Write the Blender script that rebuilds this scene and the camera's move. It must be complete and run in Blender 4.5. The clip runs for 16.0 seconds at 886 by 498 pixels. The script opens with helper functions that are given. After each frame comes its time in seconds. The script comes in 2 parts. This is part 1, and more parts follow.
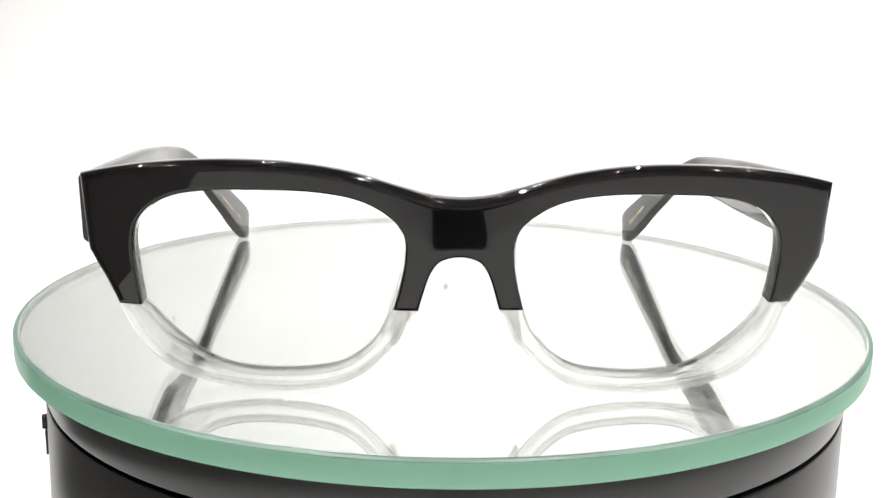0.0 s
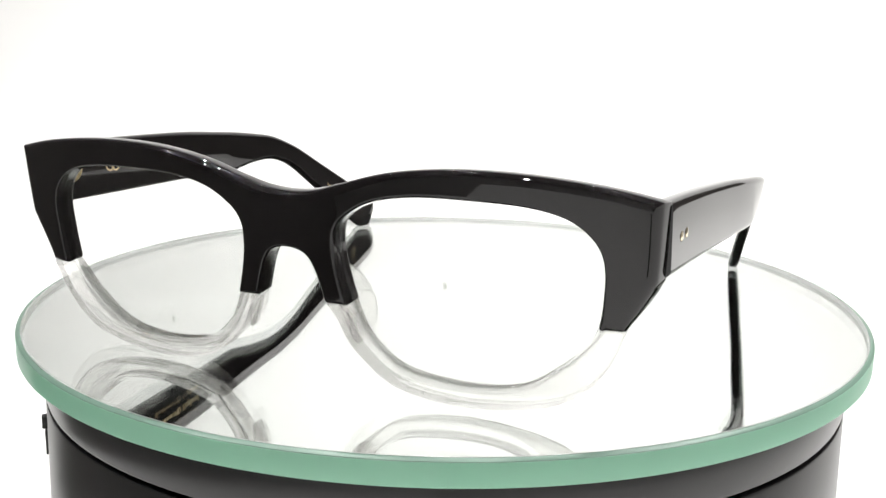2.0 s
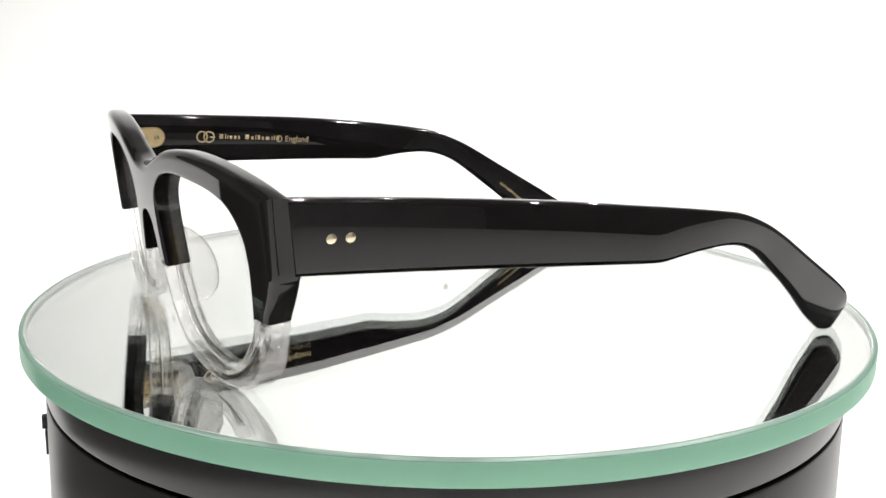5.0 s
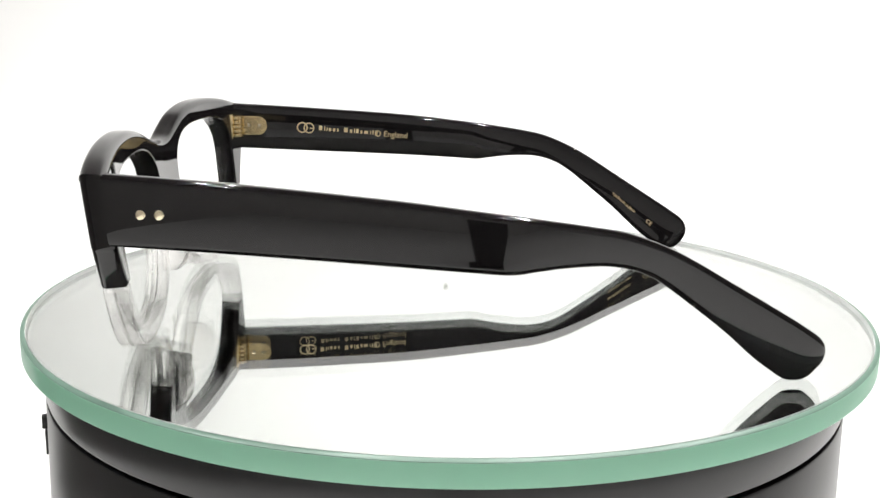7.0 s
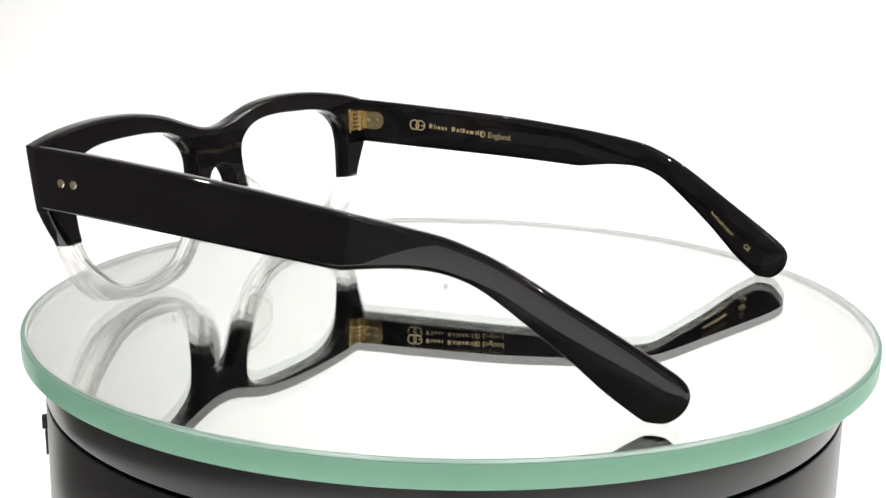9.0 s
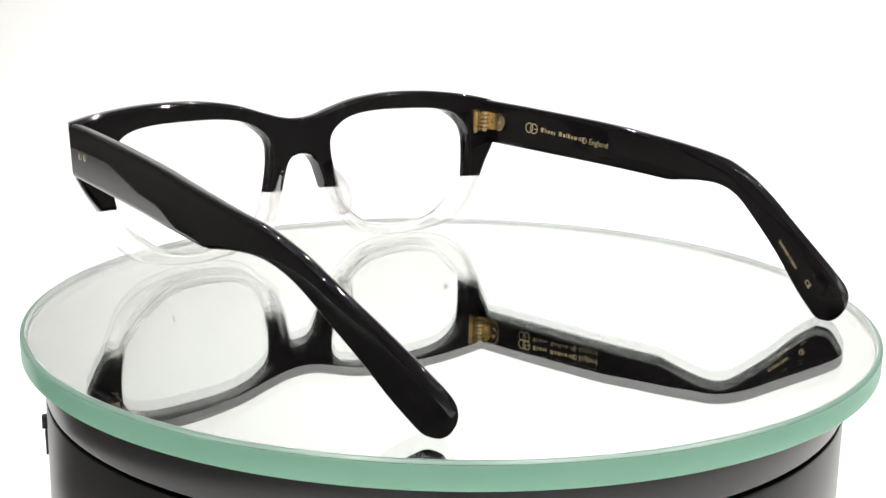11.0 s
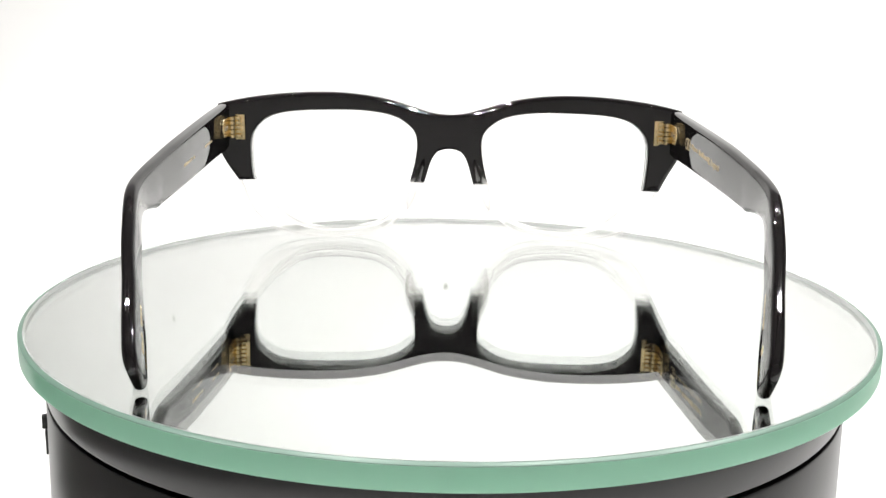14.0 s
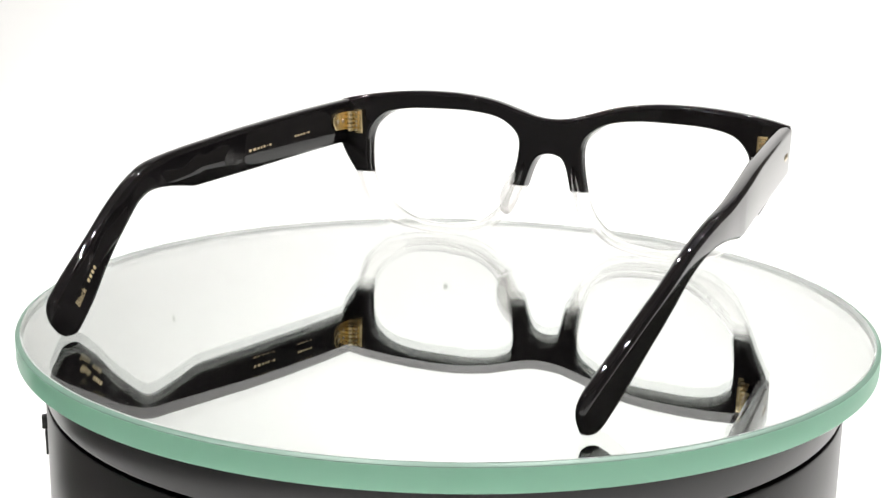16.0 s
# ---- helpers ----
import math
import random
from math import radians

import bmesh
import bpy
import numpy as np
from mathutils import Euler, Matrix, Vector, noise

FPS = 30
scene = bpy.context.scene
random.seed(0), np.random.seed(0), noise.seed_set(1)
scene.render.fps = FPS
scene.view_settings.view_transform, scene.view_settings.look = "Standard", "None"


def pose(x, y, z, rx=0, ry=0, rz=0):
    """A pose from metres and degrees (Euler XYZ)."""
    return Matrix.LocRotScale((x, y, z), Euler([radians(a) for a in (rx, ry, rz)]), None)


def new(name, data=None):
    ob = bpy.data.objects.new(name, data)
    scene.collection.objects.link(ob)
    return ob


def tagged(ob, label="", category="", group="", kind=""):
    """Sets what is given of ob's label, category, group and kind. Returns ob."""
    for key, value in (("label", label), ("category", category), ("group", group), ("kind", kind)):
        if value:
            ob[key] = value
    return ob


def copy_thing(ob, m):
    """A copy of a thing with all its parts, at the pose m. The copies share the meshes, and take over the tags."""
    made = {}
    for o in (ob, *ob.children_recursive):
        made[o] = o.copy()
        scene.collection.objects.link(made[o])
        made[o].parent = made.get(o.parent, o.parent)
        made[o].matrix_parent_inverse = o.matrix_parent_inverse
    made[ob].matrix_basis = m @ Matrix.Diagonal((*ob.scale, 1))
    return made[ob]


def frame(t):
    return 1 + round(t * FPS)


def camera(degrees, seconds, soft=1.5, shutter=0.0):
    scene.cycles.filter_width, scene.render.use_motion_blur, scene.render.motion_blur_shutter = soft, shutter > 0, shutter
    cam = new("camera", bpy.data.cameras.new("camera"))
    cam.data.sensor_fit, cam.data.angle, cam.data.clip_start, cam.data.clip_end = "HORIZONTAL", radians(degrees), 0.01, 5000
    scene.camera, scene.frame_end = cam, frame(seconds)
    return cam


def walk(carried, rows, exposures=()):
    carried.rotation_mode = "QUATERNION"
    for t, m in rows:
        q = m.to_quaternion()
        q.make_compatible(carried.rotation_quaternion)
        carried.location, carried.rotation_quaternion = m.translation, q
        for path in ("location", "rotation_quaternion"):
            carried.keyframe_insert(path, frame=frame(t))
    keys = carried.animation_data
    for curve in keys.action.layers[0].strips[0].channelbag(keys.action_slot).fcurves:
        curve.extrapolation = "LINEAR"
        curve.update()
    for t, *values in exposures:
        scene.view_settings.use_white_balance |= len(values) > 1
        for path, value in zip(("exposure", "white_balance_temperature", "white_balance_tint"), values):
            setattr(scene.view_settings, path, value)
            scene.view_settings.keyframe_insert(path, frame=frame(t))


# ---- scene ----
from mathutils.geometry import delaunay_2d_cdt

cam = camera(43.69, 16.0)
EYE = pose(-0.0001, -0.2661, 0.07304, 0, 0, 0.225) @ pose(0, 0, 0, 90 - 12.905) @ pose(0, 0, 0, 0, 0, 0.98)
walk(cam, [(0.0, EYE), (16.0, EYE)])

MM = 0.001
TURN = -12.978      # degrees a second of the turntable
HEADING = 2.4     # heading of the spectacles at the start

# ---- light ----
world = bpy.data.worlds.new("studio_air")
scene.world = world
world.use_nodes = True
world.node_tree.nodes["Background"].inputs[0].default_value = (1.0, 0.985, 0.97, 1)
world.node_tree.nodes["Background"].inputs[1].default_value = 0.05
scene.view_settings.exposure = 0.0


LED_ROWS = ((-0.20, 0.50, 2.9, (-0.30, -0.10, 0.10, 0.30)), (0.06, 0.54, 3.8, (-0.34, -0.12, 0.12, 0.34)), (0.32, 0.58, 6.4, (-0.12, 0.13, 0.36)))


def led_lamps():
    for y, z, watts, xs in LED_ROWS:
        for x in xs:
            lamp = bpy.data.lights.new("led_beam", "SPOT")
            lamp.energy, lamp.color = watts, (1.0, 0.985, 0.968)
            lamp.spot_size, lamp.spot_blend, lamp.shadow_soft_size = radians(165), 1.0, 0.0045
            ob = new("led_beam", lamp)
            ob.matrix_world = pose(x, y, z - 0.0090)


led_lamps()


# ---- materials ----
def principled(name, colour, rough, metal=0.0, ior=1.5, trans=0.0):
    m = bpy.data.materials.new(name)
    m.use_nodes = True
    b = m.node_tree.nodes["Principled BSDF"]
    b.inputs["Base Color"].default_value = (*colour, 1)
    b.inputs["Roughness"].default_value = rough
    b.inputs["Metallic"].default_value = metal
    b.inputs["IOR"].default_value = ior
    b.inputs["Transmission Weight"].default_value = trans
    return m


def grain(m, scale, low, high, key="Roughness", bump=0.0, bump_scale=None, detail=4.0):
    """Uneven gloss or colour from two noises, and fine relief."""
    t = m.node_tree
    b = t.nodes["Principled BSDF"]
    co = t.nodes.new("ShaderNodeTexCoord")
    n = t.nodes.new("ShaderNodeTexNoise")
    n.inputs["Scale"].default_value, n.inputs["Detail"].default_value = scale, detail
    t.links.new(co.outputs["Object"], n.inputs["Vector"])
    ramp = t.nodes.new("ShaderNodeMix")
    ramp.data_type = "FLOAT" if key == "Roughness" else "RGBA"
    t.links.new(n.outputs["Fac"], ramp.inputs[0])
    if key == "Roughness":
        ramp.inputs[2].default_value, ramp.inputs[3].default_value = low, high
        t.links.new(ramp.outputs[0], b.inputs[key])
    else:
        ramp.inputs[6].default_value, ramp.inputs[7].default_value = (*low, 1), (*high, 1)
        t.links.new(ramp.outputs[2], b.inputs[key])
    if bump:
        f = t.nodes.new("ShaderNodeTexNoise")
        f.inputs["Scale"].default_value = bump_scale
        t.links.new(co.outputs["Object"], f.inputs["Vector"])
        p = t.nodes.new("ShaderNodeBump")
        p.inputs["Strength"].default_value, p.inputs["Distance"].default_value = bump, 0.0002
        t.links.new(f.outputs["Fac"], p.inputs["Height"])
        t.links.new(p.outputs["Normal"], b.inputs["Normal"])
    return m


BLACK = grain(principled("black_acetate", (0.0062, 0.0054, 0.0058), 0.03), 240, 0.012, 0.04, bump=0.02, bump_scale=120)
CLEAR = grain(principled("clear_acetate", (0.992, 0.99, 0.986), 0.0, ior=1.42, trans=1.0), 200, 0.0, 0.001, bump=0.004, bump_scale=90)
_t = CLEAR.node_tree
_t.nodes["Principled BSDF"].inputs["Coat Weight"].default_value = 1.0
_t.nodes["Principled BSDF"].inputs["Coat Roughness"].default_value = 0.03
_a = _t.nodes.new("ShaderNodeBsdfTransparent")
_a.inputs["Color"].default_value = (0.99, 0.985, 0.98, 1)
_m = _t.nodes.new("ShaderNodeMixShader")
_m.inputs[0].default_value = 0.42
_t.links.new(_a.outputs[0], _m.inputs[1])
_t.links.new(_t.nodes["Principled BSDF"].outputs[0], _m.inputs[2])
_t.links.new(_m.outputs[0], _t.nodes["Material Output"].inputs["Surface"])
GOLD = grain(principled("gold_plate", (0.96, 0.76, 0.42), 0.2, 1.0), 500, 0.12, 0.28, bump=0.1, bump_scale=900)
STEEL = grain(principled("pale_gold_pin", (0.86, 0.76, 0.56), 0.2, 1.0), 700, 0.12, 0.35)
FOIL = grain(principled("gold_foil", (0.78, 0.63, 0.38), 0.42, 0.65), 800, 0.32, 0.55)
LENS_EDGE = grain(principled("lens_edge", (0.985, 0.985, 0.985), 0.0, ior=1.09, trans=1.0), 300, 0.0, 0.006)
GLASS = principled("plate_glass", (0.985, 1.0, 0.99), 0.0, ior=1.52, trans=1.0)
SILVER = grain(principled("silvering", (0.955, 0.97, 0.96), 0.0, 1.0), 30, 0.0, 0.012)
EDGE = grain(principled("green_glass_edge", (0.47, 0.80, 0.63), 0.16), 60, (0.45, 0.78, 0.61), (0.50, 0.82, 0.65), key="Base Color", bump=0.05, bump_scale=300)
# light seeps through the glass edge
_t = EDGE.node_tree
_a = _t.nodes.new("ShaderNodeBsdfTranslucent")
_a.inputs["Color"].default_value = (0.82, 1.0, 0.91, 1)
_m = _t.nodes.new("ShaderNodeMixShader")
_m.inputs[0].default_value = 0.38
_t.links.new(_a.outputs[0], _m.inputs[1])
_t.links.new(_t.nodes["Principled BSDF"].outputs[0], _m.inputs[2])
_t.links.new(_m.outputs[0], _t.nodes["Material Output"].inputs["Surface"])
ARRIS = grain(principled("ground_glass_arris", (0.20, 0.33, 0.26), 0.35, trans=0.4), 400, 0.30, 0.38)
# near-white colour that stands in for light inside the plate's rim
RIM_LIGHT = grain(principled("rim_light_white", (0.86, 0.90, 0.88), 0.5), 200, (0.82, 0.87, 0.85), (0.90, 0.93, 0.91), key="Base Color")
PLASTIC = grain(principled("dark_grey_plastic", (0.020, 0.0195, 0.0205), 0.3), 60, 0.27, 0.33, bump=0.04, bump_scale=1400)
DUST = grain(principled("grey_dust", (0.42, 0.43, 0.40), 0.8), 900, (0.38, 0.39, 0.36), (0.50, 0.50, 0.47), key="Base Color")
GAP = principled("black_rubber", (0.004, 0.004, 0.004), 0.5)
PAPER = grain(principled("white_backdrop", (0.82, 0.82, 0.812), 0.7), 6, (0.81, 0.81, 0.802), (0.83, 0.83, 0.822), key="Base Color", bump=0.05, bump_scale=500)
# tone of the unseen room shell, set for bounce and reflections
DARK = grain(principled("unseen_room_shell", (0.36, 0.34, 0.32), 0.8), 3, (0.33, 0.31, 0.29), (0.39, 0.37, 0.35), key="Base Color")
# whiter than the other walls so the unseen front one returns more light
WHITE = grain(principled("bounce_wall_white", (0.80, 0.79, 0.77), 0.7), 4, (0.78, 0.77, 0.75), (0.82, 0.81, 0.79), key="Base Color", bump=0.08, bump_scale=300)
BULB = bpy.data.materials.new("led_glow")
BULB.use_nodes = True
BULB.node_tree.nodes["Principled BSDF"].inputs["Emission Color"].default_value = (1, 0.98, 0.95, 1)
BULB.node_tree.nodes["Principled BSDF"].inputs["Emission Strength"].default_value = 25.0

LENS = bpy.data.materials.new("demo_lens")
LENS.use_nodes = True
_t = LENS.node_tree
_t.nodes.remove(_t.nodes["Principled BSDF"])
_a = _t.nodes.new("ShaderNodeBsdfTransparent")
_a.inputs["Color"].default_value = (0.994, 0.996, 0.994, 1)
_b = _t.nodes.new("ShaderNodeBsdfGlossy")
_b.inputs["Roughness"].default_value = 0.02
_m = _t.nodes.new("ShaderNodeMixShader")
_m.inputs[0].default_value = 0.035
_t.links.new(_a.outputs[0], _m.inputs[1])
_t.links.new(_b.outputs[0], _m.inputs[2])
_t.links.new(_m.outputs[0], _t.nodes["Material Output"].inputs["Surface"])


# ---- mesh helpers ----
def empty(name, m=None):
    ob = new(name)
    ob.empty_display_size = 0.01
    if m is not None:
        ob.matrix_world = m
    return ob


def part(name, bm, material, parent=None, label="", smooth=35):
    """Links a bmesh as one mesh object, under its thing."""
    bmesh.ops.recalc_face_normals(bm, faces=bm.faces)
    me = bpy.data.meshes.new(name)
    bm.to_mesh(me)
    bm.free()
    me.materials.append(material)
    if smooth:
        me.polygons.foreach_set("use_smooth", [True] * len(me.polygons))
        me.set_sharp_from_angle(angle=radians(smooth))
    ob = new(name, me)
    ob.parent = parent
    if label:
        tagged(ob, label)
    return ob


def spline(pts, steps=6, closed=False):
    """Catmull-Rom through the points."""
    p = [Vector(q) for q in pts]
    n, out = len(p), []
    for i in range(n if closed else n - 1):
        a, b, c, d = (p[(i + k) % n] if closed else p[min(max(i + k, 0), n - 1)] for k in (-1, 0, 1, 2))
        for s in range(steps):
            t = s / steps
            out.append(0.5 * (2 * b + (c - a) * t + (2 * a - 5 * b + 4 * c - d) * t * t + (3 * b - a - 3 * c + d) * t ** 3))
    return out if closed else out + [p[-1]]


def cap(bm, ring):
    """Fills a closed ring of vertices that lies in the xz plane."""
    flat = [Vector((v.co.x, v.co.z)) for v in ring]
    spots, _, tris, sources, _, _ = delaunay_2d_cdt(flat, [], [list(range(len(ring)))], 1, 1e-5)
    at = [ring[src[0]] if src else bm.verts.new((p.x, ring[0].co.y, p.y)) for p, src in zip(spots, sources)]
    for t in tris:
        bm.faces.new([at[k] for k in t])


def rounded_plate(outline, deep, r, steps=4):
    """A plate in the xz plane, front at y = 0, from a closed outline in mm (Vectors x, z), its edges rounded by r."""
    n = len(outline)
    area = sum(outline[i].x * outline[(i + 1) % n].y - outline[(i + 1) % n].x * outline[i].y for i in range(n))
    radii = list(r) if hasattr(r, "__len__") else [r] * n
    if area < 0:
        outline, radii = outline[::-1], radii[::-1]
    miter = []
    for i in range(n):
        a, b, c = outline[i - 1], outline[i], outline[(i + 1) % n]
        u, v = (b - a).normalized(), (c - b).normalized()
        nu, nv = Vector((-u.y, u.x)), Vector((-v.y, v.x))
        k = nu + nv
        k = k.normalized() / max(0.6, k.normalized().dot(nu)) if k.length > 1e-6 else nu
        miter.append(k)
    arc = [(1 - math.sin(math.pi / 2 * s / steps), 1 - math.cos(math.pi / 2 * s / steps)) for s in range(steps + 1)]
    prof = [(u, v, 0.0, 1.0) for u, v in arc] + [(u, v, 1.0, -0.8) for u, v in arc[::-1]]
    prof = [(1.0, 0.0, 0.0, 1.0, 0.2)] + [(*q, 0.0) for q in prof] + [(1.0, 0.0, 1.0, -0.8, 0.2)]
    bm = bmesh.new()
    rings = []
    for u, v, far, sign, more in prof:
        row = []
        for p, k, rad in zip(outline, miter, radii):
            ins = u * rad * abs(sign) + more
            row.append(bm.verts.new((p.x + k.x * ins, far * deep + sign * v * rad, p.y + k.y * ins)))
        rings.append(row)
    for a, b in zip(rings, rings[1:]):
        for i in range(n):
            bm.faces.new((a[i], a[(i + 1) % n], b[(i + 1) % n], b[i]))
    for ring in (rings[0], rings[-1]):
        cap(bm, ring)
    return bm


def slice_x(bm, lo, hi, step):
    x = lo
    while x < hi:
        bmesh.ops.bisect_plane(bm, geom=bm.verts[:] + bm.edges[:] + bm.faces[:], dist=1e-5, plane_co=(x, 0, 0), plane_no=(1, 0, 0))
        x += step


def box(bm, lo, hi, bevel=0.0):
    g = bmesh.ops.create_cube(bm, size=1)
    for v in g["verts"]:
        v.co = Vector([lo[k] + (v.co[k] + 0.5) * (hi[k] - lo[k]) for k in range(3)])
    if bevel:
        es = list({e for v in g["verts"] for e in v.link_edges})
        bmesh.ops.bevel(bm, geom=es, offset=bevel, segments=2, affect="EDGES", profile=0.5)
    return g


def lathe(profile, n=160):
    """A solid of revolution about z from (radius, z) pairs; a radius of 0 closes it."""
    bm = bmesh.new()
    rings = []
    for r, z in profile:
        if r == 0:
            rings.append([bm.verts.new((0, 0, z))])
        else:
            rings.append([bm.verts.new((r * math.cos(2 * math.pi * i / n), r * math.sin(2 * math.pi * i / n), z)) for i in range(n)])
    for a, b in zip(rings, rings[1:]):
        for i in range(n):
            j = (i + 1) % n
            f = [a[i % len(a)], a[j % len(a)], b[j % len(b)], b[i % len(b)]]
            f = list(dict.fromkeys(f))
            if len(f) > 2:
                bm.faces.new(f)
    return bm


def scaled(bm, s=MM, shift=(0, 0, 0)):
    for v in bm.verts:
        v.co = (v.co + Vector(shift)) * s
    return bm


# ---- the studio ----
def build_studio():
    table = -0.075
    bm = bmesh.new()
    r, back, top, front = 0.22, 0.62, 0.80, -0.78
    prof = [(front, table), (-0.2, table), (0.03, table), (0.12, table), (0.25, table)]
    for s in range(17):
        a = math.pi / 2 * s / 16
        prof.append((back - r + r * math.sin(a), table + r - r * math.cos(a)))
    prof += [(back, table + r + (top - table - r) * i / 8) for i in range(1, 9)]
    under = [(front, table - 0.004), (-0.2, table - 0.004), (0.03, table - 0.004), (0.12, table - 0.004), (0.25, table - 0.004)]
    for i in range(17):
        a = math.pi / 2 * i / 16
        under.append((back - r + (r + 0.004) * math.sin(a), table + r - (r + 0.004) * math.cos(a)))
    under.append((back + 0.004, top))
    loop = prof + under[::-1]
    left = [-0.17 - min(1.6 * max(y - 0.03, 0.0), 0.62) - (0.14 if z > 0.3 else 0.0) for y, z in loop]
    ends = [[bm.verts.new((x, y, z)) for x, (y, z) in zip(left, loop)], [bm.verts.new((0.50, y, z)) for y, z in loop]]
    m = len(loop)
    for i in range(m):
        bm.faces.new((ends[0][i], ends[0][(i + 1) % m], ends[1][(i + 1) % m], ends[1][i]))
    tagged(part("backdrop", bm, PAPER, smooth=20), "seamless white paper backdrop sweeping up behind the turntable", "backdrop", kind="structure")
    # added shell out of view; its distances shape reflections in acetate and glass
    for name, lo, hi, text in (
        ("wall_left", (-1.05, -1.2, -0.8), (-1.0, 0.9, 1.0), "added pale side wall out of view, for reflections"),
        ("wall_right", (1.0, -1.2, -0.8), (1.05, 0.9, 1.0), "added pale side wall out of view, for reflections"),
        ("wall_front", (-0.998, -0.87, -0.8), (0.998, -0.82, 1.0), "added white bounce wall out of view behind the camera"),
        ("wall_back", (-1.05, 0.905, -0.8), (1.05, 0.95, 1.0), "added pale wall out of view behind the backdrop"),
        ("ceiling", (-1.05, -1.25, 1.005), (1.05, 0.95, 1.05), "added pale low ceiling out of view, for bounced light"),
        ("floor", (-1.05, -1.25, -0.85), (1.05, 0.95, -0.805), "added pale floor out of view, closing the room"),
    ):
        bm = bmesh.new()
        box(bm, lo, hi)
        # wall_front acts as an added reflector, hence its white
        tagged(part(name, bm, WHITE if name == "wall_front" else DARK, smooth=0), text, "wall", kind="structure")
    for x, z, wide in ((-0.0011, 0.1604, 0.0021), (-0.2278, 0.1923, 0.0016)):
        bm = bmesh.new()
        bmesh.ops.create_icosphere(bm, subdivisions=2, radius=wide)
        for v in bm.verts:
            v.co = Vector((v.co.x * (1 + 0.2 * math.sin(900 * v.co.z)), v.co.y * 0.3, v.co.z * 1.25))
        speck = part("speck", bm, DUST, smooth=60)
        speck.matrix_world = pose(x, back, z)
        tagged(speck, "small grey speck stuck on the white paper backdrop", "speck", "specks on the backdrop")
    stand = empty("camera_stand", pose(0.020, -0.305, table))
    tagged(stand, "slim black camera stand on the white paper", "stand")
    bm = bmesh.new()
    box(bm, (-0.017, -0.022, 0), (0.017, 0.016, 0.008), 0.003)
    part("foot", bm, GAP, stand)
    bm = bmesh.new()
    box(bm, (-0.013, -0.010, 0.008), (0.013, 0.010, 0.100), 0.004)
    part("post", bm, GAP, stand)
    part("collar", scaled(lathe([(0, 100), (15, 100), (16, 101), (16, 108), (15, 110), (0, 110)], 32)), GAP, stand)


def build_leds():
    first = None
    for y, z, _, xs in LED_ROWS:
        for x in xs:
            if first is None:
                first = empty("led_spot")
                tagged(first, "small round white led spot above the backdrop", "lamp", "led spots")
                bm = lathe([(0, 0.0), (0.0085, 0.0), (0.009, 0.002), (0.009, 0.010), (0, 0.010)], 20)
                part("housing", bm, GAP, first)
                part("bulb", lathe([(0, -0.0035), (0.003, -0.0028), (0.0045, -0.0005), (0, -0.0005)], 20), BULB, first, "glowing white led")
                first.matrix_world = pose(x, y, z)
            else:
                copy_thing(first, pose(x, y, z))
        bm = bmesh.new()
        box(bm, (-0.5, y - 0.012, z + 0.0105), (0.5, y + 0.012, z + 0.022), 0.002)
        tagged(part("light_bar", bm, GAP), "slim black bar that carries led spots", "lamp bar", "led bars")


# ---- the turntable ----
def build_turntable():
    base = empty("turntable", pose(-0.00015, 0, -0.0065))
    tagged(base, "round dark grey plastic turntable base on white paper", "turntable")
    part("upper_ring", scaled(lathe([(0, 1.2), (93.0, 1.2), (94.8, 0.8), (95.15, 0.2), (95.15, -8.2), (95.0, -8.6), (0, -8.6)])), PLASTIC, base)
    part("groove", scaled(lathe([(0, -8.6), (92.5, -8.65), (92.5, -9.65), (0, -9.7)])), GAP, base, "narrow black joint")
    part("body", scaled(lathe([(0, -9.7), (95.0, -9.7), (95.2, -10.1), (95.5, -40), (95.5, -66), (94.0, -68.4), (0, -68.4)])), PLASTIC, base)
    bm = bmesh.new()
    box(bm, (-1.0, -1.2, -1.4), (0.35, 1.2, 1.4), 0.2)
    a = math.radians(200.6)
    switch = part("switch", scaled(bm), GAP, base, "small black slide switch")
    switch.matrix_local = pose(95.95 * MM * math.cos(a), 95.95 * MM * math.sin(a), -0.0150, 0, 0, 200.6)
    bm = bmesh.new()
    box(bm, (-0.6, -1.4, -3.0), (0.15, 1.4, 3.0), 0.1)
    plate = part("switch_plate", scaled(bm), PLASTIC, base, "grey switch surround")
    plate.matrix_local = pose(95.65 * MM * math.cos(a), 95.65 * MM * math.sin(a), -0.0195, 0, 0, 200.6)


def build_disc():
    disc = empty("mirror_disc")
    tagged(disc, "round mirror plate of thick glass with a green edge", "mirror")
    off = (-0.77, 0.72, 0)
    part("glass_plate", scaled(lathe([(0, 0), (99.7, 0), (99.7, -5.0), (0, -5.0)], 256), shift=off), GLASS, disc, "clear glass plate", smooth=0)
    part("silvering", scaled(lathe([(0, -5.05), (99.6, -5.05), (99.6, -5.25), (0, -5.25)], 128), shift=off), SILVER, disc, "silvered back of the mirror", smooth=20)
    # added ring, no real part: keeps the far rim bright through the glass
    part("rim_light_ring", scaled(lathe([(99.35, -0.15), (99.6, -0.15), (99.6, -4.9), (99.35, -4.9), (99.35, -0.15)], 256), shift=off), RIM_LIGHT, disc, "added white ring standing in for bright light in the glass rim", smooth=40)
    part("edge", scaled(lathe([(99.76, -0.55), (100.72, -0.55), (100.76, -0.68), (100.76, -4.85), (100.5, -5.15), (99.76, -5.15), (99.76, -0.55)], 256), shift=off), EDGE, disc, "polished green glass edge")
    part("arris", scaled(lathe([(99.76, -0.02), (100.1, -0.02), (100.66, -0.4), (100.66, -0.53), (99.76, -0.53), (99.76, -0.02)], 256), shift=off), ARRIS, disc, "ground bevel of the glass edge")
    return disc


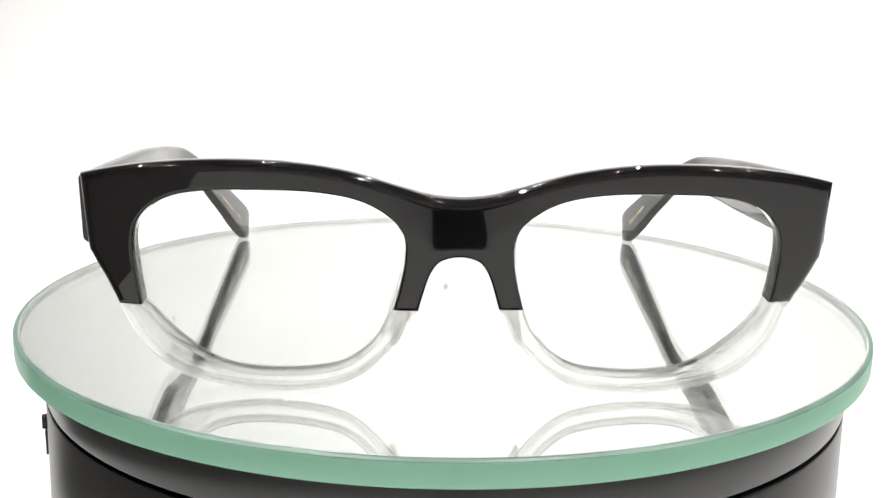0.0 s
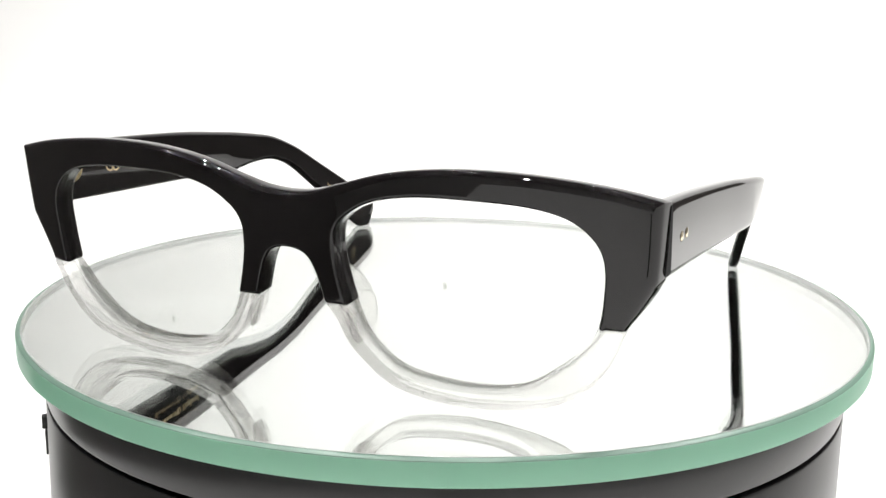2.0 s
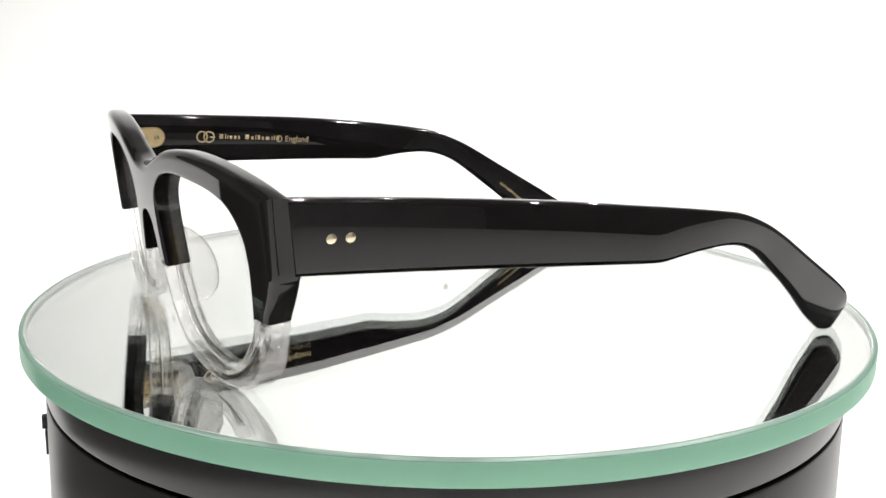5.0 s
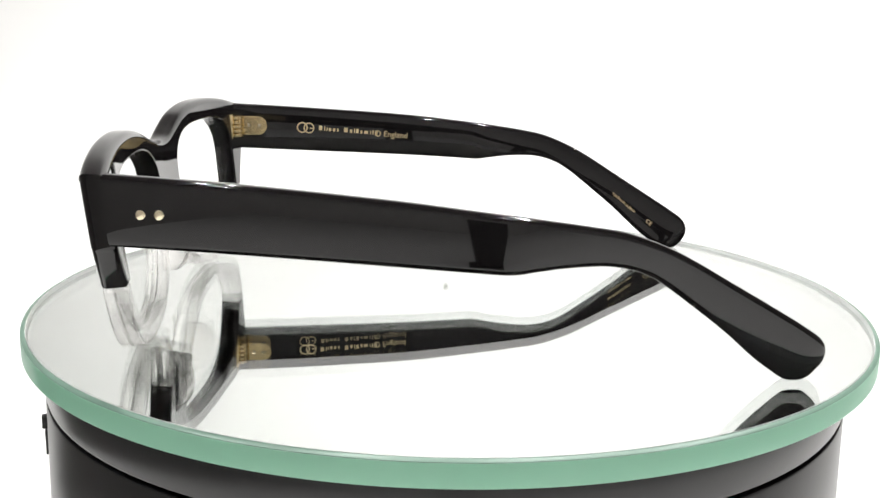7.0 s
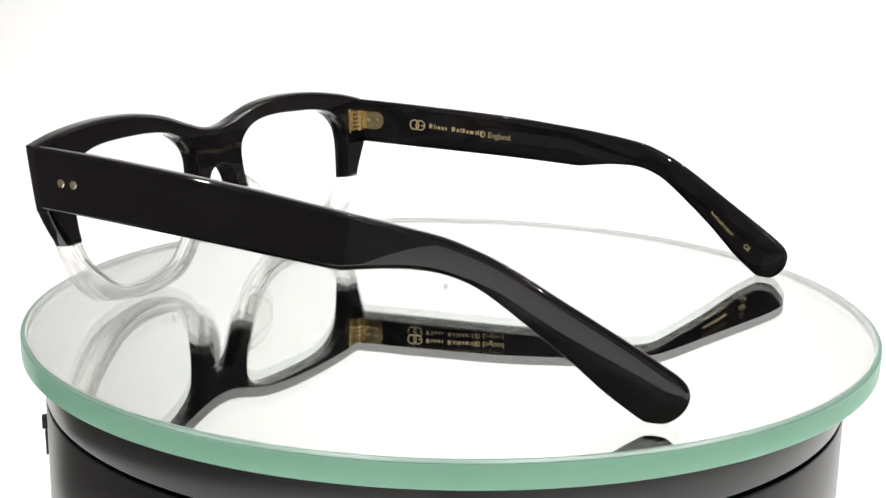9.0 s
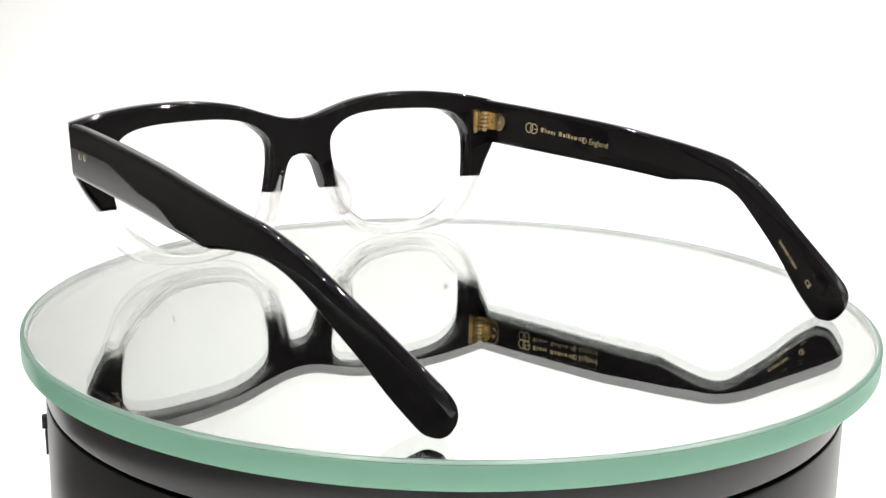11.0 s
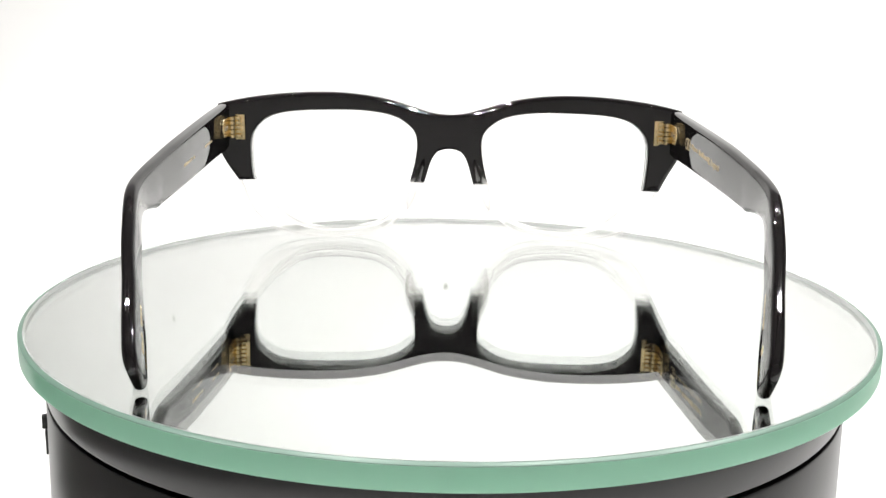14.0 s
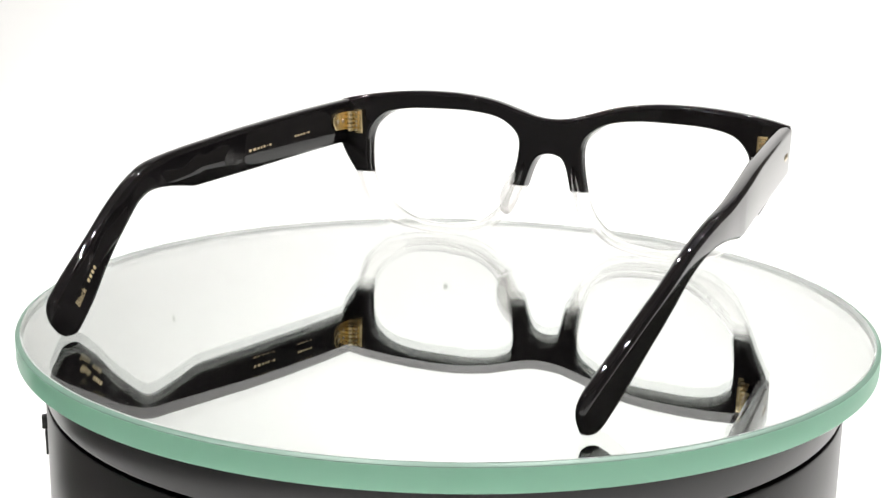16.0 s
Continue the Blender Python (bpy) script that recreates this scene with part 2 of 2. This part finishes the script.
# ---- the spectacles ----
X0 = -0.8           # middle of the front, mm
FACE = -74.4        # front face at the middle, mm

BOW, LEAN, SKEW = 6.0, 0.11, 0.6  # curve of the front across its width, its forward lean, and how far its left end stands forward, mm


def bend(bm):
    for v in bm.verts:
        deep = v.co.y
        v.co.y = deep + FACE + BOW * (v.co.x / 68) ** 2 - SKEW * v.co.x / 68 + (40 - v.co.z) * LEAN
        v.co.z += deep * (LEAN - 0.14 * min(max((v.co.z - 36) / 4, 0.0), 1.0))
        over = min(max((abs(v.co.x) - 62) / 5, 0.0), 1.0)
        v.co.x += X0 + math.copysign(0.2 * deep * over, v.co.x)
    return scaled(bm)


SPLIT = 16.9
JOIN = {-1: (16.1, 16.7), 1: (17.7, 17.0)}  # height of the black and clear joint at the temple end and at the nose, mm
BROW_OUT = [(63.0, SPLIT), (65.3, 21.4), (67.3, 25.5), (67.9, 28.0), (68.4, 40.8)]
BROW_TOP = [(68.4, 40.8), (61, 42.5), (50.5, 43.8), (40, 44.3), (30, 44.0), (20, 42.6), (11, 40.0), (5.5, 38.3), (0, 37.7), (-5.5, 38.3)]
LENS_TOP = [(58.6, SPLIT), (59.2, 21.0), (59.5, 28.4), (58.0, 33.0), (53.6, 36.7), (46.5, 38.5), (36, 39.0), (26, 38.8), (18, 37.3), (12.4, 34.1), (10.1, 30.8), (9.9, 26.5), (10.6, 22), (11.9, SPLIT)]
LENS_LOW = [(11.9, SPLIT), (14.7, 10.6), (19.9, 5.7), (26, 3.8), (36, 3.1), (45, 4.6), (52.3, 9.5), (56.9, 14.3), (58.6, SPLIT)]
RIM_LOW = [(63.0, SPLIT), (59.5, 9.2), (54.9, 4.4), (49.6, 1.8), (40, 0.1), (30, 0.0), (20, 2.2), (12.5, 8.6), (9.8, 13.6), (7.4, SPLIT)]
NOSE = [(7.4, SPLIT), (5.6, 23.0), (4.0, 25.8), (2.1, 26.8), (0, 27.1), (-2.1, 26.8)]


def half(side, pts, steps=6, cut=0):
    out, nose = JOIN[side]
    pts = [(x, nose + (out - nose) * (x > 35)) if z == SPLIT else (x, z) for x, z in pts]
    s = spline(pts, steps)
    if cut:
        s = s[:len(s) - cut * steps]
    return [Vector((side * p.x, p.y)) for p in s]


def build_front(specs):
    right = half(-1, BROW_OUT, 5)[:-1] + half(-1, BROW_TOP, 6, 1)
    left = half(1, BROW_OUT, 5)[:-1] + half(1, BROW_TOP, 6, 1)
    lens_r, lens_l = half(-1, LENS_TOP), half(1, LENS_TOP)
    nose_r, nose_l = half(-1, NOSE, 6, 1), half(1, NOSE, 6, 1)
    loop = right + left[::-1][1:] + lens_l + nose_l + nose_r[::-1][1:] + lens_r[::-1]
    outer, top = len(half(1, BROW_OUT, 5)) - 1, len(half(1, BROW_TOP, 6, 1))
    soft = [1.5] * outer + [1.9] * (2 * top - 1) + [1.5] * outer
    soft += [0.55] * (len(loop) - len(soft))
    for _ in range(4):
        soft = [(soft[i - 1] + 2 * soft[i] + soft[(i + 1) % len(soft)]) / 4 for i in range(len(soft))]
    bm = rounded_plate(loop, 5.3, soft, 6)
    slice_x(bm, -66, 67, 3.0)
    part("brow", bend(bm), BLACK, specs, "polished black acetate upper front with bridge", smooth=40)
    for side in (-1, 1):
        loop = half(side, RIM_LOW) + half(side, LENS_LOW)
        bm = rounded_plate(loop, 5.1, 0.8, 5)
        slice_x(bm, -66, 67, 3.0)
        bm = bend(bm)
        for v in bm.verts:
            v.co.z -= 0.00004
        part("lower_rim", bm, CLEAR, specs, "clear crystal acetate lower rim", smooth=40)
        lens = half(side, LENS_TOP)[:-1] + half(side, LENS_LOW)[:-1]
        c = sum(lens, Vector((0, 0))) / len(lens)
        lens = [c + (p - c) * 1.002 for p in lens]
        bm = rounded_plate(lens, 1.4, 0.3, 2)
        slice_x(bm, -66, 67, 4.0)
        for v in bm.verts:
            v.co.y += 1.6
        lens_ob = part("lens", bend(bm), LENS, specs, "clear demo lens", smooth=30)
        part("bevel", bend(lens_bevel(lens)), LENS_EDGE, lens_ob, "pale polished lens edge", smooth=50)
        build_pad(specs, side)


def lens_bevel(outline):
    """The ground V edge of a lens, seated in the groove of its rim."""
    n = len(outline)
    c = sum(outline, Vector((0, 0))) / n
    bm = bmesh.new()
    rings = []
    for ins, y in ((0.4, 1.75), (-0.35, 1.95), (-1.0, 2.5), (-0.35, 3.05), (0.4, 3.2)):
        rings.append([bm.verts.new((p.x + (c - p).normalized().x * ins, y, p.y + (c - p).normalized().y * ins)) for p in outline])
    for k in range(5):
        a, b = rings[k], rings[(k + 1) % 5]
        for i in range(n):
            bm.faces.new((a[i], a[(i + 1) % n], b[(i + 1) % n], b[i]))
    return bm


def build_pad(specs, side):
    """Nose pad: a rounded clear fin that stands back from the nose side of a rim."""
    bm = bmesh.new()
    rings, nu, nv = [], 14, 20
    for i in range(nu + 1):
        u = i / nu
        rad = math.sqrt(max(0.0, 1 - u ** 2.4))
        row = []
        for j in range(nv):
            a = 2 * math.pi * j / nv
            z = 16.5 + 8.2 * rad * math.sin(a) - 1.5 * u
            x = 9.6 + (16.5 - z) * 0.27 + 1.35 * max(rad, 0.15) * math.cos(a) + 2.2 * u * u
            row.append(bm.verts.new((side * x, 3.4 + 7.4 * u, z)))
        rings.append(row)
    for a, b in zip(rings, rings[1:]):
        for j in range(nv):
            bm.faces.new((a[j], a[(j + 1) % nv], b[(j + 1) % nv], b[j]))
    bm.faces.new(rings[0])
    bmesh.ops.remove_doubles(bm, verts=bm.verts, dist=0.02)
    part("nose_pad", bend(bm), CLEAR, specs, "clear acetate nose pad", smooth=60)


TEMPLE = [(-64.9, 40.7, -63.6, 27.3), (-42, 39.4, -42, 26.35), (-13, 37.2, -13, 24.9), (3, 35.5, 3, 24.0), (12, 34.5, 10, 23.65), (16, 34.0, 14.2, 24.2),
          (24, 32.9, 20.5, 25.0), (31, 31.6, 27.5, 25.2), (38.5, 28.8, 33, 24.1), (44.5, 25.7, 38, 21.6), (52, 21.2, 45.5, 16.0),
          (58.5, 17.3, 52, 10.8), (65.8, 12.9, 58.6, 4.9), (70.6, 9.8, 63.7, 1.1)]
PLAN_L = ((-64, 69.5), (-20, 71.0), (10, 72.2), (28, 72.0), (45, 68.8), (57, 65.6), (70, 62.2), (80, 59.4))
PLAN_R = ((-64, 69.5), (-20, 71.1), (10, 72.1), (28, 71.8), (45, 68.7), (57, 65.4), (70, 61.7), (80, 58.6))


def plan_x(plan, y):
    pts = [p for p in plan]
    for i in range(len(pts) - 1):
        (ya, xa), (yb, xb) = pts[i], pts[i + 1]
        if y <= yb or i == len(pts) - 2:
            pa, pn = pts[max(i - 1, 0)], pts[min(i + 2, len(pts) - 1)]
            t = (y - ya) / (yb - ya)
            ma = (xb - pa[1]) / (yb - pa[0]) * (yb - ya)
            mb = (pn[1] - xa) / (pn[0] - ya) * (yb - ya)
            t2, t3 = t * t, t * t * t
            return (2 * t3 - 3 * t2 + 1) * xa + (t3 - 2 * t2 + t) * ma + (-2 * t3 + 3 * t2) * xb + (t3 - t2) * mb
    return pts[-1][1]


def thick(y, side=1):
    """Thickness of a temple along its length."""
    return 3.8 + -0.9 * min(max((y + 10) / 55, 0.0), 1.0)


def lift(y, much):
    """Slight twist of one temple against the other at its bend."""
    return much * math.sin(math.pi * min(max((y + 60) / 126, 0.0), 1.0)) ** 1.5


def build_temple(specs, side, table, plan, much):
    st = [Vector((a, b + lift(a, much), c, d + lift(c, much))) for a, b, c, d in table]
    dense = []
    n = len(st)
    for i in range(n - 1):
        a, b, c, d = (st[min(max(i + k, 0), n - 1)] for k in (-1, 0, 1, 2))
        for s in range(6):
            t = s / 6
            dense.append(0.5 * (2 * b + (c - a) * t + (2 * a - 5 * b + 4 * c - d) * t * t + (3 * b - a - 3 * c + d) * t ** 3))
    dense.append(st[-1])
    bm = bmesh.new()
    rings = []
    r, k = 1.35, 5

    def ring(s, shrink=1.0, thin=1.0, push=0.0, rise=0.0):
        top, bot = Vector((s[0], s[1])), Vector((s[2], s[3]))
        mid, h = (top + bot) / 2, (top - bot) / 2
        along = Vector((h.y, -h.x)).normalized() * push
        half_h, up = h.length * shrink, h.normalized()
        mid = mid + up * rise
        rr = min(r, thick(mid.x, side) / 2 * thin * 0.9, half_h * 0.9)
        row = []
        for q, (sx, sz) in enumerate(((1, 1), (-1, 1), (-1, -1), (1, -1))):
            for j in range(k + 1):
                a = math.pi / 2 * (q + j / k)
                cz = sz * (half_h - rr) + rr * math.sin(a)
                p = mid + up * cz + along
                w = thick(p.x, side) / 2
                cx = sx * (w * thin - rr) + rr * math.cos(a)
                lean = 2.0 * min(max((p.x - 8) / 32, 0.0), 1.0) * (0.5 - 0.1 * cz)
                row.append(bm.verts.new((side * (plan_x(plan, p.x) - (3.8 - 2 * w) * 0.15 - w + cx - lean), p.x, p.y)))
        return row
    rings += [ring(s) for s in dense]
    # rounded tip
    for i in range(1, 10):
        u = math.sin(math.pi / 2 * i / 9.6)
        rings.append(ring(dense[-1], (1 - u ** 2.9) ** 0.5, (1 - u ** 3) ** 0.5, 6.1 * u, 0.3 * u))
    m = len(rings[0])
    for a, b in zip(rings, rings[1:]):
        for i in range(m):
            bm.faces.new((a[i], a[(i + 1) % m], b[(i + 1) % m], b[i]))
    bm.faces.new(rings[0])
    bm.faces.new(rings[-1])
    t = part("temple", scaled(bm, shift=(X0, 0, 0)), BLACK, specs, "polished black acetate temple arm", smooth=40)
    # two rivet pins on the outside
    for y in (-57.6, -54.2):
        bm = bmesh.new()
        bmesh.ops.create_uvsphere(bm, u_segments=16, v_segments=8, radius=0.95)
        for v in bm.verts:
            v.co.x *= 0.22
        scaled(bm, shift=(X0 + side * (plan_x(plan, y) + 0.02), y, 33.5))
        part("rivet", bm, STEEL, t, "round pale gold rivet pin", smooth=60)
    # hinge leaf on the inside, with its rounded end
    inner = side * (plan_x(plan, -56) - thick(-56))
    bm = bmesh.new()
    prof = [Vector((-62.0, 31.4)), Vector((-55.8, 31.4))]
    prof += [Vector((-55.8 + 2.8 * math.sin(a), 34.2 - 2.8 * math.cos(a))) for a in [math.pi * i / 10 for i in range(1, 10)]]
    prof += [Vector((-55.8, 37.0)), Vector((-62.0, 37.0))]
    bm = rounded_plate(prof, 0.7, 0.2, 2)
    for v in bm.verts:
        v.co = Vector((X0 + inner - side * v.co.y + side * 0.15, v.co.x, v.co.z))
    leaf = part("hinge_leaf", scaled(bm), GOLD, t, "gold hinge leaf")
    for y in (-58.6, -55.4):
        bm = bmesh.new()
        bmesh.ops.create_uvsphere(bm, u_segments=12, v_segments=6, radius=0.75)
        for v in bm.verts:
            v.co.x *= 0.4
        part("screw", scaled(bm, shift=(X0 + inner - side * 0.6, y, 34.2)), STEEL, t, "small bright rivet head")
    return t


def build_hinge(specs, side):
    """Five-barrel hinge block on the back of the front."""
    h = empty("hinge")
    h.parent = specs
    bm = bmesh.new()
    box(bm, (side * 62.4 - 1.5, -63.9, 30.2), (side * 62.4 + 1.5, -62.4, 37.8), 0.35)
    part("plate", scaled(bm, shift=(X0, 0, 0)), GOLD, h, "gold hinge plate")
    for i in range(5):
        bm = bmesh.new()
        bmesh.ops.create_cone(bm, cap_ends=True, segments=18, radius1=1.35, radius2=1.35, depth=1.05)
        bmesh.ops.bevel(bm, geom=[e for e in bm.edges if abs(e.verts[0].co.z - e.verts[1].co.z) < 1e-4], offset=0.16, segments=2, affect="EDGES")
        part("barrel", scaled(bm, shift=(X0 + side * 64.6, -61.3, 31.5 + 1.3 * i)), GOLD, h, "gold hinge barrel")
        bm = bmesh.new()
        box(bm, (side * 63.2 - 1.3, -62.7, 31.05 + 1.3 * i), (side * 63.2 + 1.3, -61.0, 31.95 + 1.3 * i), 0.15)
        part("knuckle", scaled(bm, shift=(X0, 0, 0)), GOLD, h, "gold hinge knuckle")


def inner_x(side, plan, y, z):
    """Distance of a temple's inner face from the middle of the front."""
    much = 0.8 if side < 0 else -0.4
    best = None
    for a, b in zip(TEMPLE, TEMPLE[1:]):
        for i in range(6):
            s = [p + (q - p) * i / 6 for p, q in zip(a, b)]
            top = Vector((s[0], s[1] + lift(s[0], much)))
            bot = Vector((s[2], s[3] + lift(s[2], much)))
            up = (top - bot).normalized()
            away = Vector((y, z)) - (top + bot) / 2
            off = abs(away.x * up.y - away.y * up.x)
            if best is None or off < best[0]:
                best = (off, away.dot(up))
    th = thick(y, side)
    lean = 2.0 * min(max((y - 8) / 32, 0.0), 1.0) * (0.5 - 0.1 * best[1])
    return plan_x(plan, y) - (3.8 - th) * 0.15 - th - lean


def ink(parent, side, plan, place, slope, kind, size, label):
    """Foil stamping on the inside of a temple: a word, a bar or a ring."""
    y, z = place
    bm = bmesh.new()
    if kind == "bar":
        box(bm, (0, -size[1] / 2, -0.02), (size[0], size[1] / 2, 0.03))
    elif kind == "ring":
        for i in range(24):
            a, b = 2 * math.pi * i / 24, 2 * math.pi * (i + 1) / 24
            q = [(size[0] * math.cos(a), size[0] * math.sin(a)), (size[0] * math.cos(b), size[0] * math.sin(b)),
                 (size[1] * math.cos(b), size[1] * math.sin(b)), (size[1] * math.cos(a), size[1] * math.sin(a))]
            bm.faces.new([bm.verts.new((u, v, 0.03)) for u, v in q])
    else:
        cu = bpy.data.curves.new("lettering", "FONT")
        cu.body, cu.size, cu.extrude, cu.align_y = kind, size[0], 0.015, "CENTER"
        ob = bpy.data.objects.new("lettering", cu)
        scene.collection.objects.link(ob)
        bpy.context.view_layer.update()
        me = bpy.data.meshes.new_from_object(ob.evaluated_get(bpy.context.evaluated_depsgraph_get()))
        bm.from_mesh(me)
        for v in bm.verts:
            v.co.x *= size[1]
        bpy.data.objects.remove(ob)
        bpy.data.meshes.remove(me)
    c, s = math.cos(slope), math.sin(slope)
    d = 1 if side < 0 else -1
    for v in bm.verts:
        u, w, n = v.co
        along, up = u * c - w * s, u * s + w * c
        py, pz = y + d * along, z + up
        v.co = Vector((X0 + side * (inner_x(side, plan, py, pz) - 0.03 - n), py, pz))
    part("lettering", scaled(bm), FOIL, parent, label, smooth=0)


def build_spectacles():
    specs = empty("eyeglasses")
    tagged(specs, "black and clear acetate eyeglasses standing open on a mirror plate", "eyeglasses")
    build_front(specs)
    right = build_temple(specs, -1, TEMPLE, PLAN_R, 0.8)
    left = build_temple(specs, 1, TEMPLE, PLAN_L, -0.4)
    for side in (-1, 1):
        build_hinge(specs, side)
    sl = -0.07
    for dy in (0.0, 2.0):
        ink(right, -1, PLAN_R, (-42.6 + dy, 33.7 + sl * dy), sl, "ring", (1.65, 1.25), "gold foil mark of two rings")
    ink(right, -1, PLAN_R, (-40.4, 33.5), sl, "bar", (1.4, 0.35), "gold foil mark of two rings")
    y = -37.6
    for wide, tall in ((1.3, 1.6), (0.35, 1.6), (0.35, 1.2), (0.9, 1.1), (0.9, 1.1), (0.6, 1.1), (0.0, 0.0), (1.4, 1.6), (0.95, 1.1), (0.35, 1.6), (0.95, 1.5),
                       (0.8, 1.1), (1.5, 1.1), (0.35, 1.2), (0.5, 1.5), (0.95, 1.5)):
        if wide:
            ink(right, -1, PLAN_R, (y, 33.4 + (y + 38) * sl + (tall - 1.1) * 0.45), sl, "bar", (wide * 0.8, tall * 0.85), "gold foil lettering")
        y += (wide + 0.32) if wide else 1.2
    ink(right, -1, PLAN_R, (-19.9, 32.1), sl, "ring", (0.95, 0.65), "gold foil mark")
    ink(right, -1, PLAN_R, (-18.2, 31.95), sl, "England", (2.4, 1.0), "gold foil word")
    ink(right, -1, PLAN_R, (51.6, 15.6), -0.68, "handmade in Japan", (1.35, 0.85), "small gold foil words")
    ink(right, -1, PLAN_R, (61.6, 7.9), -0.68, "CE", (1.7, 1.0), "gold foil mark")
    y = -11.2
    for wide, tall in ((1.1, 1.0), (1.25, 1.0), (0.9, 0.9), (0.4, 1.0), (0.7, 0.95), (0.5, 0.3), (0.8, 1.0)):
        ink(left, 1, PLAN_L, (y, 30.1 - 0.08 * (y + 11.2)), 0.08, "bar", (wide, tall * 0.7), "gold foil lettering")
        y -= wide + 0.75
    y = -33.0
    for wide, tall in ((0.8, 0.9), (0.9, 0.9), (0.9, 0.6), (0.7, 0.9), (0.4, 0.3), (0.8, 0.9)):
        ink(left, 1, PLAN_L, (y, 32.0 - 0.075 * (y + 33.0)), 0.08, "bar", (wide, tall * 0.7), "gold foil lettering")
        y -= wide + 0.6
    ink(left, 1, PLAN_L, (65.2, 5.7), 0.68, "Black", (2.3, 0.95), "gold foil word")
    for k in range(4):
        ink(left, 1, PLAN_L, (60.2 - 0.95 * k, 9.8 + 0.75 * k), 0.68, "bar", (0.75, 0.9), "gold foil lettering")
    return specs


def spin(t):
    return pose(0, 0, 0, 0, 0, TURN * t)


build_studio()
build_leds()
build_turntable()
DISC = build_disc()
SPECS = build_spectacles()


def motions():
    times = [0.5 * i for i in range(33)]
    walk(DISC, [(t, spin(t)) for t in times])
    walk(SPECS, [(t, spin(t) @ pose(0, 0, 0, 0, 0, HEADING)) for t in times])


motions()
